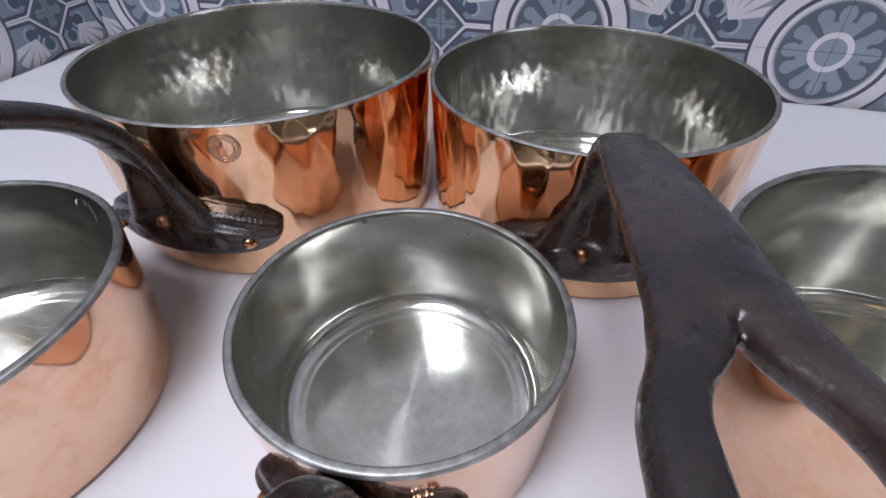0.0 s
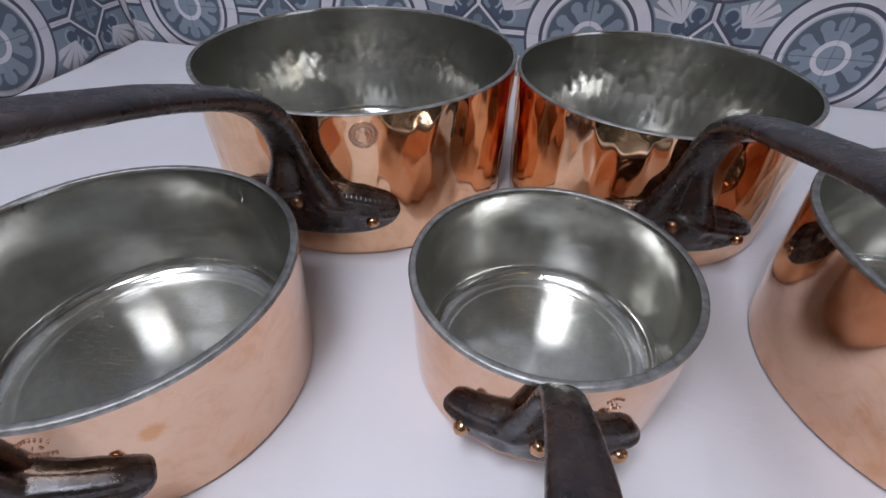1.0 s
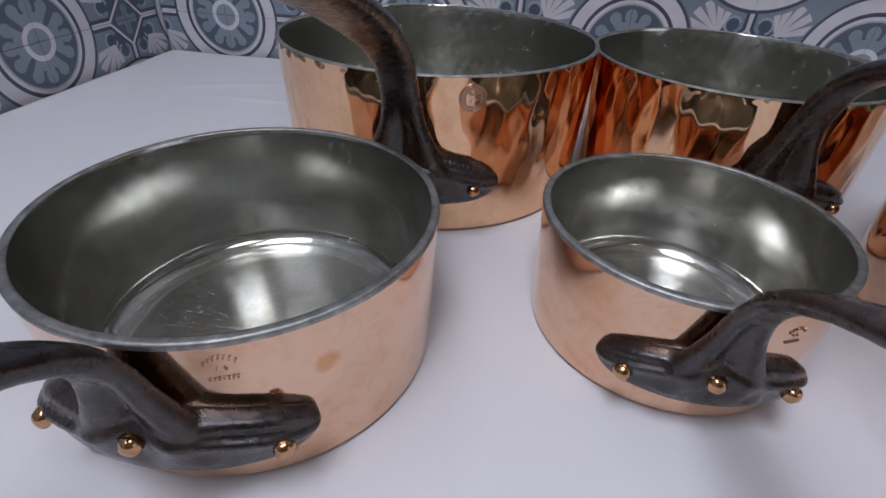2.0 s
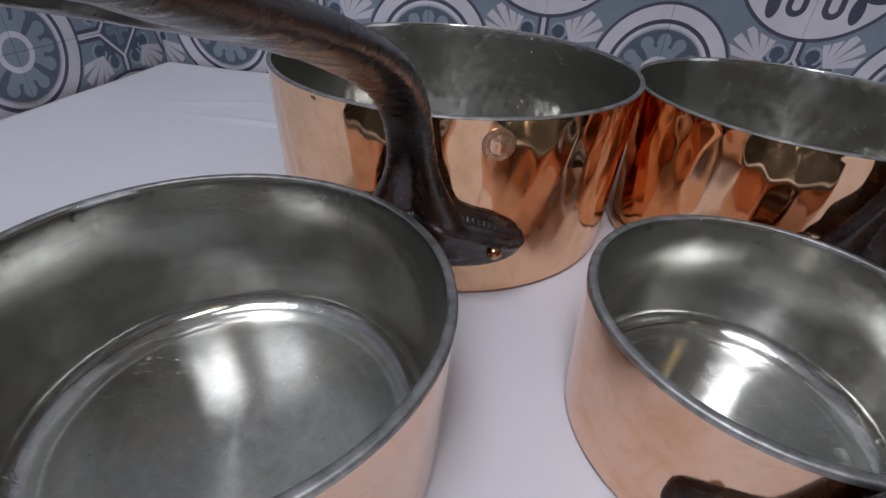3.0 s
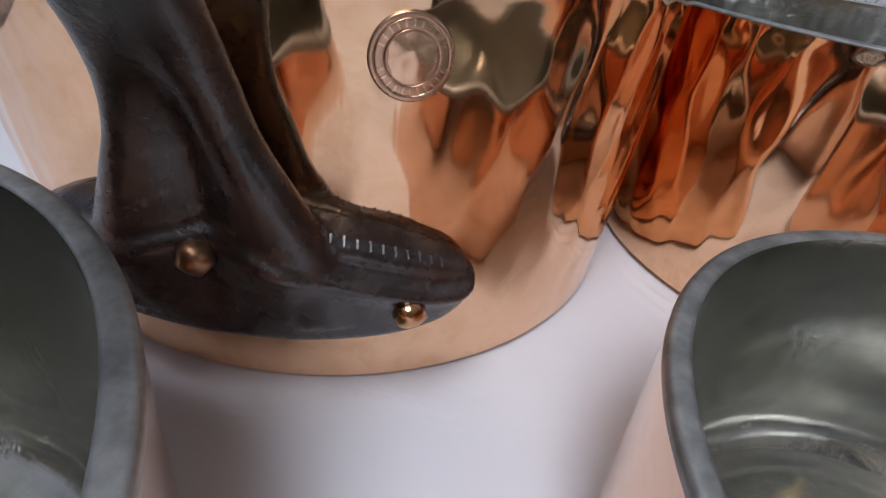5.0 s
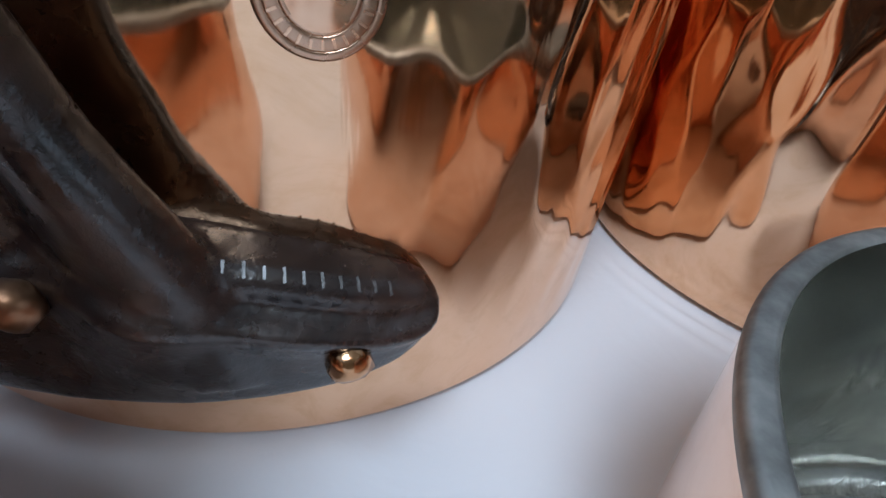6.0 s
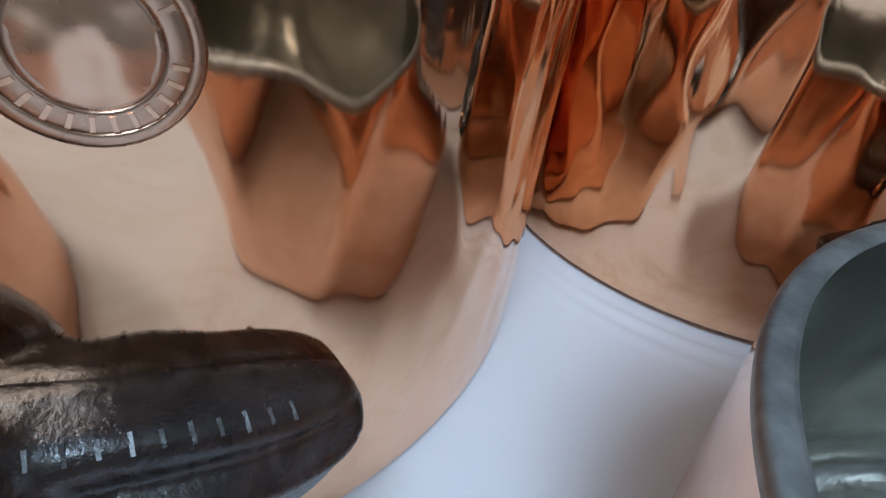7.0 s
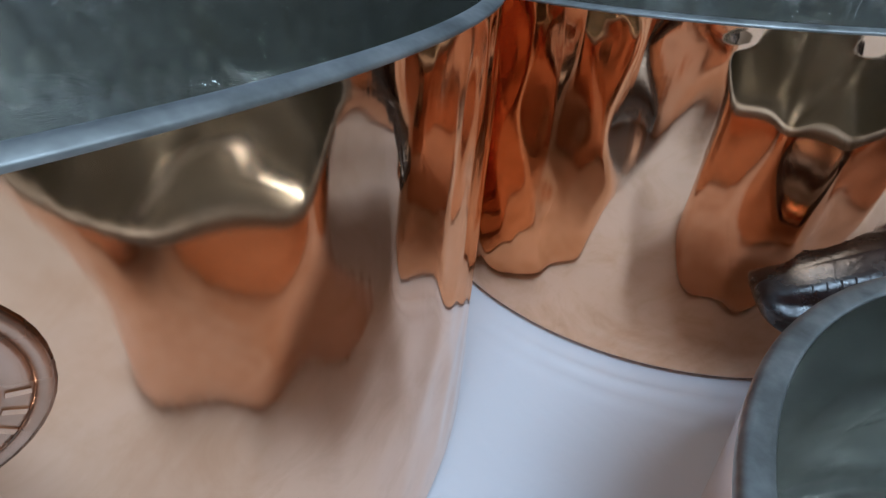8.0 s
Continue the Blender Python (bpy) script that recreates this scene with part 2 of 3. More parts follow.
def tile_material(name, axis, offset):
    """A printed encaustic pattern: rosettes in rings, large roundels, diamonds and fans between."""
    m, t, p = shader(name, (0.7, 0.7, 0.72), 0.35)
    g = t.nodes.new("ShaderNodeNewGeometry")
    sep = t.nodes.new("ShaderNodeSeparateXYZ")
    t.links.new(g.outputs["Position"], sep.inputs[0])
    # the pattern is drawn for a tile of 113.6 mm and scaled to the real one
    half, whole = 0.1136, 2 * TILE
    a = ((Ex(t, sep.outputs[axis]) + (50 * whole + TILE - offset)) / whole).frac() * (2 * half) - half
    b = ((Ex(t, sep.outputs["Z"]) + (50 * whole + TILE - ROSETTE_Z)) / whole).frac() * (2 * half) - half
    a, b = a.mag(), b.mag()
    d1 = hyp(a, b)
    qa, qb = a * -1.0 + half, b * -1.0 + half
    d2 = hyp(qa, qb)
    turn1 = b.op("ARCTAN2", a)
    # rosette: four petals of three round lobes
    ph = ((turn1 * (2 / math.pi) + 0.5).frac() - 0.5).mag() * (math.pi / 2)
    pe, ps = d1 * ph.op("COSINE"), d1 * ph.op("SINE")
    lobe = (hyp((pe - 0.0300) * 0.85, ps) < 0.0060) | (hyp(pe - 0.0272, ps - 0.0146) < 0.0058)
    stem = (d1 < 0.0250) & (ph < 0.66)
    neck = (d1 < 0.0285) & (((ph - 0.49).mag() < 0.17) | (ph < 0.14))
    petal = (lobe | stem | neck) & (d1 > 0.0165)
    core = d1 < 0.0117
    ring = (d1 < 0.0165) & (d1 > 0.0117)
    disc = d1 < 0.0405
    dark_rings = ((d1 > 0.0453) & (d1 < 0.0490)) | ((d1 > 0.0612) & (d1 < 0.0640))
    # roundel: looped strokes and leaves
    turn2 = qb.op("ARCTAN2", qa)
    pr = ((turn2 * (2 / math.pi) + 0.5).frac() - 0.5).mag() * (math.pi / 2)
    re, rs = d2 * pr.op("COSINE"), d2 * pr.op("SINE")
    loop = hyp((re - 0.0450).op("MAXIMUM", 0.0), rs - 0.0146)
    leaf = hyp((re - 0.0450) * 0.5, rs - 0.0335)
    motif = ((loop < 0.0086) & (loop > 0.0036) & (re > 0.030)) | (leaf < 0.0056)
    round_dark = motif | ((d2 > 0.0700) & (d2 < 0.0731)) | ((d2 > 0.020) & (d2 < 0.024))
    in_round = d2 < 0.0731
    # diamond
    dm = qa + b
    cross = ((qa < 0.0036) & (b < 0.0120)) | ((b < 0.0036) & (qa < 0.0120)) | (hyp(qa, b) < 0.0070) | (hyp(qa, b - 0.0108) < 0.0047) | (hyp(qa - 0.0108, b) < 0.0047)
    diamond = dm < 0.0236
    # panel with fan and scrolls
    panel = (d1 > 0.0612) & (d2 > 0.0700) & (dm > 0.0272) & (b > 0.0024) & (qa > 0.0020)
    panel_in = (d1 > 0.0640) & (d2 > 0.0731) & (dm > 0.0315) & (b > 0.0058) & (qa > 0.0052)
    fa, fb = a * -1.0 + 0.0865, b - 0.0205
    rho, psi = hyp(fa, fb), fb.op("ARCTAN2", fa)
    fan = (rho < 0.0330) & (psi > 0.10) & (psi < 1.95) & (d1 > 0.0655) & (d2 > 0.0765)
    ribs = (((psi - 0.10) * 2.65).frac() - 0.5).mag() > (rho * -7.0 + 0.55)
    dot1, dot2 = hyp(a - 0.0835, b - 0.0165), hyp(a - 0.0985, b - 0.0295)
    scroll = (dot1 < 0.0062) | (dot2 < 0.0058) | ((hyp(a - 0.0945, b - 0.0185) < 0.0085) & (dm > 0.0315))
    halo = ((dot1 < 0.0090) & (dot1 > 0.0066)) | ((dot2 < 0.0084) & (dot2 > 0.0062))
    halo = halo & (dm > 0.040)

    def mix(base, mask, colour):
        n = t.nodes.new("ShaderNodeMix")
        n.data_type = "RGBA"
        t.links.new(mask.s, n.inputs["Factor"])
        if isinstance(base, tuple):
            n.inputs[6].default_value = (*base, 1)
        else:
            t.links.new(base, n.inputs[6])
        n.inputs[7].default_value = (*colour, 1)
        return n.outputs[2]

    white, pale, mid, slate = (0.76, 0.745, 0.79), (0.50, 0.53, 0.585), (0.285, 0.345, 0.405), (0.085, 0.092, 0.130)
    c = mix(white, panel, slate)
    c = mix(c, panel_in, (0.25, 0.31, 0.37))
    c = mix(c, panel_in & scroll, (0.085, 0.115, 0.165))
    c = mix(c, panel_in & halo, (0.40, 0.45, 0.51))
    c = mix(c, panel_in & fan, (0.70, 0.69, 0.73))
    c = mix(c, panel_in & fan & ribs, (0.29, 0.31, 0.35))
    c = mix(c, diamond, (0.105, 0.135, 0.170))
    c = mix(c, diamond & cross, (0.22, 0.275, 0.33))
    c = mix(c, in_round, white)
    c = mix(c, round_dark, slate)
    c = mix(c, d2 < 0.020, mid)
    c = mix(c, disc, (0.115, 0.145, 0.185))
    c = mix(c, (d1 > 0.0392) & (d1 < 0.0405), (0.17, 0.185, 0.22))
    c = mix(c, (d1 > 0.0405) & (d1 < 0.0422), pale)
    c = mix(c, petal, mid)
    c = mix(c, ring, white)
    c = mix(c, core, mid)
    c = mix(c, dark_rings, slate)
    worn = t.nodes.new("ShaderNodeMix")
    worn.data_type, worn.blend_type = "RGBA", "MULTIPLY"
    worn.inputs["Factor"].default_value = 1.0
    t.links.new(c, worn.inputs[6])
    co = g.outputs["Position"]
    t.links.new(ramp(t, noise_of(t, co, 45, 5, 0.6), [(0.3, (0.86, 0.86, 0.87)), (0.7, (1.0, 1.0, 1.0))]), worn.inputs[7])
    t.links.new(worn.outputs[2], p.inputs["Base Color"])
    t.links.new(grey(t, noise_of(t, co, 90, 3, 0.5), 0.30, 0.48), p.inputs["Roughness"])
    bump(t, p, noise_of(t, co, 300, 3, 0.6), 0.08, 0.0006)
    return m


TILE, ROSETTE_Z = 0.1107, 0.0415
WALL_X, WALL_Y = -0.4770, 0.5467
CLOTH = cloth_material()
TILES_BACK = tile_material("printed_tile_back", "X", 0.0515)
TILES_SIDE = tile_material("printed_tile_side", "Y", 0.3722)
PAINT, _t, _p = shader("wall_paint", (0.55, 0.46, 0.34), 0.7)
_t.links.new(ramp(_t, noise_of(_t, coords_of(_t), 3, 5, 0.6), [(0.3, (0.55, 0.455, 0.33)), (0.7, (0.61, 0.515, 0.385))]), _p.inputs["Base Color"])
PALE, _t, _p = shader("pale_wall_paint", (0.55, 0.56, 0.56), 0.7)
_t.links.new(ramp(_t, noise_of(_t, coords_of(_t), 3, 5, 0.6), [(0.3, (0.52, 0.53, 0.53)), (0.7, (0.58, 0.59, 0.59))]), _p.inputs["Base Color"])
CEILING, _t, _p = shader("ceiling_paint", (0.72, 0.72, 0.70), 0.8)
_t.links.new(ramp(_t, noise_of(_t, coords_of(_t), 3, 5, 0.6), [(0.3, (0.70, 0.67, 0.60)), (0.7, (0.76, 0.73, 0.66))]), _p.inputs["Base Color"])
WOOD, _t, _p = shader("floor_wood", (0.22, 0.14, 0.08), 0.5)
_t.links.new(ramp(_t, noise_of(_t, coords_of(_t), 6, 5, 0.6, (1, 12, 1)), [(0.3, (0.16, 0.10, 0.055)), (0.7, (0.27, 0.175, 0.105))]), _p.inputs["Base Color"])


# ---- mesh helpers ----
def mesh_of(name, verts, faces, material, smooth=True):
    me = bpy.data.meshes.new(name)
    me.from_pydata([tuple(v) for v in verts], [], faces)
    me.materials.append(material)
    me.update()
    if smooth:
        me.polygons.foreach_set("use_smooth", [True] * len(me.polygons))
    return me


def box(name, lo, hi, material, bevel=0.0):
    bm = bmesh.new()
    bmesh.ops.create_cube(bm, size=1.0)
    for v in bm.verts:
        v.co = Vector([lo[k] + (v.co[k] + 0.5) * (hi[k] - lo[k]) for k in range(3)])
    if bevel:
        bmesh.ops.bevel(bm, geom=bm.edges[:], offset=bevel, segments=2, affect="EDGES")
    me = bpy.data.meshes.new(name)
    bm.to_mesh(me)
    bm.free()
    me.materials.append(material)
    return new(name, me)


def part_of(name, me, parent, label=""):
    ob = new(name, me)
    ob.parent = parent
    return tagged(ob, label) if label else ob


def grid_faces(rows, cols, close=True):
    out = []
    for i in range(rows - 1):
        for j in range(cols if close else cols - 1):
            k = (j + 1) % cols
            out.append((i * cols + j, i * cols + k, (i + 1) * cols + k, (i + 1) * cols + j))
    return out


# ---- the room ----
tagged(box("wall_back", (WALL_X - 0.1, WALL_Y, -0.9), (2.5, WALL_Y + 0.1, 1.7), PALE), "pale grey painted wall behind printed tiles", "wall", kind="structure")
tagged(box("wall_side", (WALL_X - 0.1, -3.0, -0.9), (WALL_X, WALL_Y, 1.7), PALE), "pale grey painted wall beside printed tiles", "wall", kind="structure")


def pierced_wall():
    """The unseen far wall, with an opening added for the fill lamp, as one mesh of four blocks."""
    bm = bmesh.new()
    for lo, hi in (((-3.0, -0.9), (-1.55, 1.7)), ((-0.25, -0.9), (WALL_Y + 0.1, 1.7)), ((-1.55, -0.9), (-0.25, 0.1)), ((-1.55, 1.4), (-0.25, 1.7))):
        for v in bmesh.ops.create_cube(bm, size=1.0)["verts"]:
            v.co = Vector((2.5 + 0.1 * (v.co.x + 0.5), lo[0] + (v.co.y + 0.5) * (hi[0] - lo[0]), lo[1] + (v.co.z + 0.5) * (hi[1] - lo[1])))
    me = bpy.data.meshes.new("wall_far")
    bm.to_mesh(me)
    bm.free()
    me.materials.append(PAINT)
    return new("wall_far", me)


tagged(pierced_wall(), "plain cream painted kitchen wall with an added opening for the fill lamp", "wall", kind="structure")
tagged(box("wall_front", (WALL_X - 0.1, -3.1, -0.9), (2.6, -3.0, 1.7), PAINT), "plain cream painted kitchen wall", "wall", kind="structure")
tagged(box("ceiling", (WALL_X - 0.1, -3.1, 1.7), (2.6, WALL_Y + 0.1, 1.8), CEILING), "white painted ceiling", "ceiling", kind="structure")
tagged(box("floor", (WALL_X - 0.1, -3.1, -1.0), (2.6, WALL_Y + 0.1, -0.9), WOOD), "brown wooden kitchen floor", "floor", kind="structure")


def cloth_sheet():
    """A white sheet spread on the worktop, with slack ripples, pushed up a little against the walls."""
    # finer between the pans, where the creases lie
    xs = [*np.linspace(WALL_X + 0.012, -0.03, 90), *np.linspace(-0.029, 0.09, 130), *np.linspace(0.092, 1.1, 190)]
    ys = [*np.linspace(-0.55, 0.19, 150), *np.linspace(0.191, 0.29, 110), *np.linspace(0.292, WALL_Y - 0.012, 80)]
    nx, ny = len(xs), len(ys)
    verts = []
    for y in ys:
        for x in xs:
            n = noise.noise((x * 7 + 3, y * 7, 0.3)) + 0.5 * noise.noise((x * 16, y * 13, 4.0))
            far = min(1.0, max(0.0, min(math.hypot(x - cx, y - cy) - r for cx, cy, r in FEET) / 0.05))
            fold = math.exp(-((y - 0.395 - 0.05 * (x + 0.29)) / 0.0035) ** 2) * math.exp(-((x + 0.285) / 0.04) ** 2)
            fold += 0.6 * math.exp(-((y - 0.43 - 0.35 * (x + 0.33)) / 0.005) ** 2) * math.exp(-((x + 0.33) / 0.05) ** 2)
            rim = math.hypot(x - PANS["B"][0], y - PANS["B"][1]) - PANS["B"][4]
            side = math.exp(-((math.degrees(math.atan2(y - PANS["B"][1], x - PANS["B"][0])) + 128) / 22) ** 2)
            crease = side * (math.exp(-((rim - 0.0065) / 0.0016) ** 2) + 0.6 * math.exp(-((rim - 0.0125 - 0.02 * (x - 0.03)) / 0.0018) ** 2))
            verts.append((x, y, 0.0007 * crease - 0.0003 + far * (0.0009 * n + 0.0024 * fold)))
    faces = grid_faces(ny, nx, False)
    edge = [i for i in range(nx)] + [j * nx + nx - 1 for j in range(1, ny)] + [(ny - 1) * nx + i for i in range(nx - 2, -1, -1)] + [j * nx for j in range(ny - 2, 0, -1)]
    base = len(verts)
    verts += [(verts[k][0], verts[k][1], -0.0035) for k in edge]
    m = len(edge)
    faces += [(edge[(k + 1) % m], edge[k], base + k, base + (k + 1) % m) for k in range(m)]
    return new("tablecloth", mesh_of("tablecloth", verts, faces, CLOTH))


# name: centre x, y, height, rim radius, foot radius, handle azimuth
PANS = {
    "A": (-0.1008, 0.3109, 0.0903, 0.1000, 0.0967, -88.2),
    "B": (0.0870, 0.3302, 0.0849, 0.0877, 0.0848, -85.4),
    "C": (0.0331, 0.1682, 0.0573, 0.0601, 0.0573, -87.8),
    "L": (-0.1371, 0.1207, 0.0653, 0.0723, 0.0696, -86.0),
    "R": (0.2224, 0.1961, 0.0762, 0.0865, 0.0842, -50.0),
}
FEET = [(p[0], p[1], p[4]) for p in PANS.values()]
tagged(box("worktop", (WALL_X, -0.62, -0.04), (1.2, WALL_Y, -0.0035), WOOD, 0.002), "wooden kitchen worktop under a white cloth", "worktop", kind="structure")
tagged(cloth_sheet(), "smooth white cloth spread over the worktop", "tablecloth")


# ---- pans ----
def dimple(th, z, R, seed, pitch, kf, kv, long=1.15, soft=0.000022):
    """Relief of a planished wall: overlapping hammer facets on a jittered lattice."""
    n = max(8, round(2 * math.pi * R / pitch))
    tall = pitch * long
    row = z / tall
    total, weight = 0.0, 0.0
    for r in range(math.floor(row) - 2, math.floor(row) + 4):
        u = th / (2 * math.pi) * n - 0.5 * (r % 2)
        for c in range(math.floor(u) - 1, math.floor(u) + 3):
            h = math.sin((c % n) * 12.9898 + r * 78.233 + seed * 3.7) * 43758.5453
            h2 = math.sin((c % n) * 39.346 + r * 11.135 + seed * 9.1) * 24634.6345
            h, h2 = h - math.floor(h), h2 - math.floor(h2)
            ds = (u - c - (h - 0.5) * 0.55) * 2 * math.pi / n * R
            dz = z - (r + (h2 - 0.5) * 0.6) * tall
            d = kf * ds * ds / (2 * R) + kv * dz * dz + 0.00004 * (h + h2 - 1)
            w = math.exp(-d / soft)
            total, weight = total + w * d, weight + w
    return total / max(weight, 1e-12)


def lathe(name, profile, material, relief=None, cols=96, rim=0):
    """profile: radius, height, share of the relief."""
    verts = []
    for r, z, k in profile:
        for j in range(cols):
            th = 2 * math.pi * j / cols
            d = relief(th, z) * k if relief and k else 0.0
            verts.append(((r + d) * math.cos(th), (r + d) * math.sin(th), z))
    faces = grid_faces(len(profile), cols)
    last = len(profile) - 1
    if profile[0][0] < 0.002:
        faces.append(tuple(range(cols))[::-1])
    if profile[last][0] < 0.002:
        faces.append(tuple(range(last * cols, last * cols + cols)))
    me = mesh_of(name, verts, faces, material)
    if rim:
        me.materials.append(TIN_RIM)
        for k in range(rim * cols):
            me.polygons[k].material_index = 1
    return me


def smooth01(x):
    x = min(1.0, max(0.0, x))
    return x * x * (3 - 2 * x)


WALL = 0.0030


def copper_body(R, H, foot, hammered, seed):
    prof = [(0.001, 0.0, 0), (foot * 0.8, 0.0, 0), (foot - 0.006, 0.0002, 0), (foot - 0.0022, 0.0010, 0)]
    for k in range(1, 7):
        a = math.radians(90 * k / 6)
        prof.append((foot - 0.0014 + 0.0014 * math.sin(a), 0.0011 + 0.0014 - 0.0014 * math.cos(a), 0.0))
    n = 96 if hammered else 24
    top = H - 0.0006
    for k in range(1, n + 1):
        f = k / n
        z = 0.0026 + (top - 0.0026) * f
        prof.append((foot + (R - foot) * f, z, smooth01((z - 0.006) / 0.012) * smooth01((top - z) / 0.004)))
    if hammered:
        rel = lambda th, z: dimple(th, z, R, seed, 0.0118, 2.0, 1.4, 1.35, 0.0002) - 0.00022
        return lathe("body", prof, COPPER_BRIGHT, rel, 560)
    rel = lambda th, z: dimple(th, z, R, seed, 0.016, 0.45, 0.32)
    return lathe("body", prof, COPPER_SPOT if seed == 4 else COPPER_SATIN, rel, 128)


def tin_lining(R, H, foot, hammered, seed):
    wall, lip = (0.0022, 0.0007) if hammered else (WALL, 0.0020)
    ri = R - wall
    prof = [(R + 0.0002, H - lip - 0.0002, 0), (R + 0.0003, H - 0.5 * lip - 0.0002, 0), (R + 0.0001, H - 0.0004, 0), (R - 0.0005, H - 0.00008, 0), (R - 0.0009, H, 0), (ri + 0.0008, H, 0), (ri + 0.0003, H - 0.0001, 0), (ri + 0.00005, H - 0.0005, 0)]
    n = 50 if hammered else 20
    bend = 0.0095
    fi = foot - wall
    for k in range(1, n + 1):
        f = k / n
        z = H - 0.0008 - (H - 0.0008 - 0.003 - bend) * f
        prof.append((ri + (fi - ri) * f, z, smooth01((H - z) / 0.006) * smooth01((z - 0.010) / 0.01)))
    for k in range(1, 15):
        a = math.radians(90 * k / 14)
        prof.append((fi - bend + bend * math.cos(a), 0.003 + bend - bend * math.sin(a), 0))
    prof += [(fi - bend - 0.0004, 0.0029, 0), (fi - bend - 0.0010, 0.0026, 0), (fi - bend - 0.0016, 0.00255, 0), (fi - bend - 0.0022, 0.0026, 0), (fi * 0.6, 0.0026, 0), (fi * 0.3, 0.0027, 0), (0.001, 0.0027, 0)]
    if hammered:
        rel = lambda th, z: -1.0 * dimple(th, z, R, seed + 5, 0.0095, 1.9, 2.6)
        return lathe("lining", prof, TIN_HAMMERED, rel, 360, 7)
    rel = lambda th, z: -1.0 * dimple(th, z, R, seed + 5, 0.02, 0.08, 0.04)
    return lathe("lining", prof, TIN_TURNED[seed - 3], rel, 144, 7)


def spline(points, n):
    """Catmull-Rom through the points."""
    p = [Vector(q) for q in points]
    p = [2 * p[0] - p[1]] + p + [2 * p[-1] - p[-2]]
    out = []
    for k in range(n):
        u = k / (n - 1) * (len(p) - 3)
        i = min(int(u), len(p) - 4)
        f = u - i
        a, b, c, d = p[i:i + 4]
        out.append(0.5 * ((2 * b) + (c - a) * f + (2 * a - 5 * b + 4 * c - d) * f * f + (3 * b - a - 3 * c + d) * f ** 3))
    return out


def section(w, h, n=16, power=3.2):
    out = []
    for k in range(n):
        a = 2 * math.pi * k / n
        c, s = math.cos(a), math.sin(a)
        out.append((w / 2 * math.copysign(abs(c) ** (2 / power), c), h / 2 * math.copysign(abs(s) ** (2 / power), s)))
    return out


def iron_handle(R, H, foot, path, size, lug_angle, reach, seed):
    """Lug riveted to the wall, neck, bar and hanging eye. Built along +x from the pan's axis."""
    verts, faces = [], []

    def rough(v, k=0.00022):
        return k * (noise.noise(Vector(v) * 160 + Vector((seed, 0, 0))) + 0.6 * noise.noise(Vector(v) * 60))

    # lug: a thick curved slab with a ridge below its sloping upper face
    cols, ring = 61, 15
    start = len(verts)
    for i in range(cols):
        f = math.sin(math.pi * (i / (cols - 1) - 0.5))
        th, f = f * lug_angle, abs(f)
        g = max(0.04, max(0.0, 1 - f ** 7) ** 0.5)
        mid = smooth01(1 - f / 0.5)
        zl, zt = 0.0225 + 0.0030 * f * f, 0.0537 + 0.0060 * (1 - size) - 0.0122 * f ** 1.5
        zr = zt - 0.0072 - 0.0026 * smooth01(f / 0.6)
        arc = abs(th) * R / size
        d = 0.0030 * mid - 0.0042 * math.exp(-(arc / 0.0062) ** 2) + 0.0016 * math.exp(-((arc - 0.0135) / 0.0050) ** 2)
        e = 1 - 0.7 * mid
        shape = [(-0.0015, zl + 0.001), (0.0045, zl - 0.0004), (0.0080, zl + 0.0002), (0.0096, zl + 0.0020), (0.0101 + 0.25 * d, zl + 0.0065), (0.0102 + 0.6 * d, 0.55 * zl + 0.45 * zr), (0.0105 + 0.9 * d, 0.3 * zl + 0.7 * zr), (0.0105 + 0.0014 * e + d, zr - 0.0016), (0.0105 + 0.0024 * e + d, zr), (0.0105 + 0.0012 * e + d, zr + 0.0015), (0.0105 - 0.0026 * e + d, zr + 0.0030), (0.0096 - 0.0008 * e + d, zt - 0.0042), (0.0070 + 0.5 * d, zt - 0.0016), (0.0010, zt), (-0.0015, zt - 0.0005)]
        for o, zz in shape:
            zz = size * (0.0365 + (zz - 0.0365) * g)
            o = size * o * (0.35 + 0.65 * g) if o > 0 else o
            r = foot + (R - foot) * zz / H + o
            v = Vector((r * math.cos(th), r * math.sin(th), zz))
            verts.append(v + Vector((math.cos(th), math.sin(th), 0.3)) * rough(v))
    for i in range(cols - 1):
        for j in range(ring):
            k = (j + 1) % ring
            faces.append((start + i * ring + j, start + (i + 1) * ring + j, start + (i + 1) * ring + k, start + i * ring + k))
    faces.append(tuple(start + j for j in range(ring)))
    faces.append(tuple(start + (cols - 1) * ring + j for j in range(ring))[::-1])
    # neck and bar
    n, ring = 54, 20
    pts = spline([(r, 0, z) for r, z in path], n)
    start = len(verts)
    for i, c in enumerate(pts):
        tan = (pts[min(i + 1, n - 1)] - pts[max(i - 1, 0)]).normalized()
        up = Vector((0, 1, 0)).cross(tan) * -1
        f = i / (n - 1)
        slim = min(1.0, 1.05 * size)
        w = 0.0180 + 0.034 * (1 - smooth01(f / 0.215)) ** 1.3 + 0.0050 * math.exp(-((f - 0.15) / 0.09) ** 2) + 0.0055 * smooth01((f - 0.40) / 0.45)
        h = 0.015 - 0.0055 * smooth01(f / 0.30) - 0.0022 * smooth01((f - 0.45) / 0.5)
        w, h = w * slim, h * slim
        for a, b in section(w, h, ring, 2.7):
            if b < 0:
                b += 0.0070 * slim * math.exp(-(a / (0.21 * w)) ** 2) * (1 - smooth01((f - 0.12) / 0.20))
            v = c + Vector((0, 1, 0)) * a + up * b
            verts.append(v + up * rough(v))
    for i in range(n - 1):
        for j in range(ring):
            k = (j + 1) % ring
            faces.append((start + i * ring + j, start + i * ring + k, start + (i + 1) * ring + k, start + (i + 1) * ring + j))
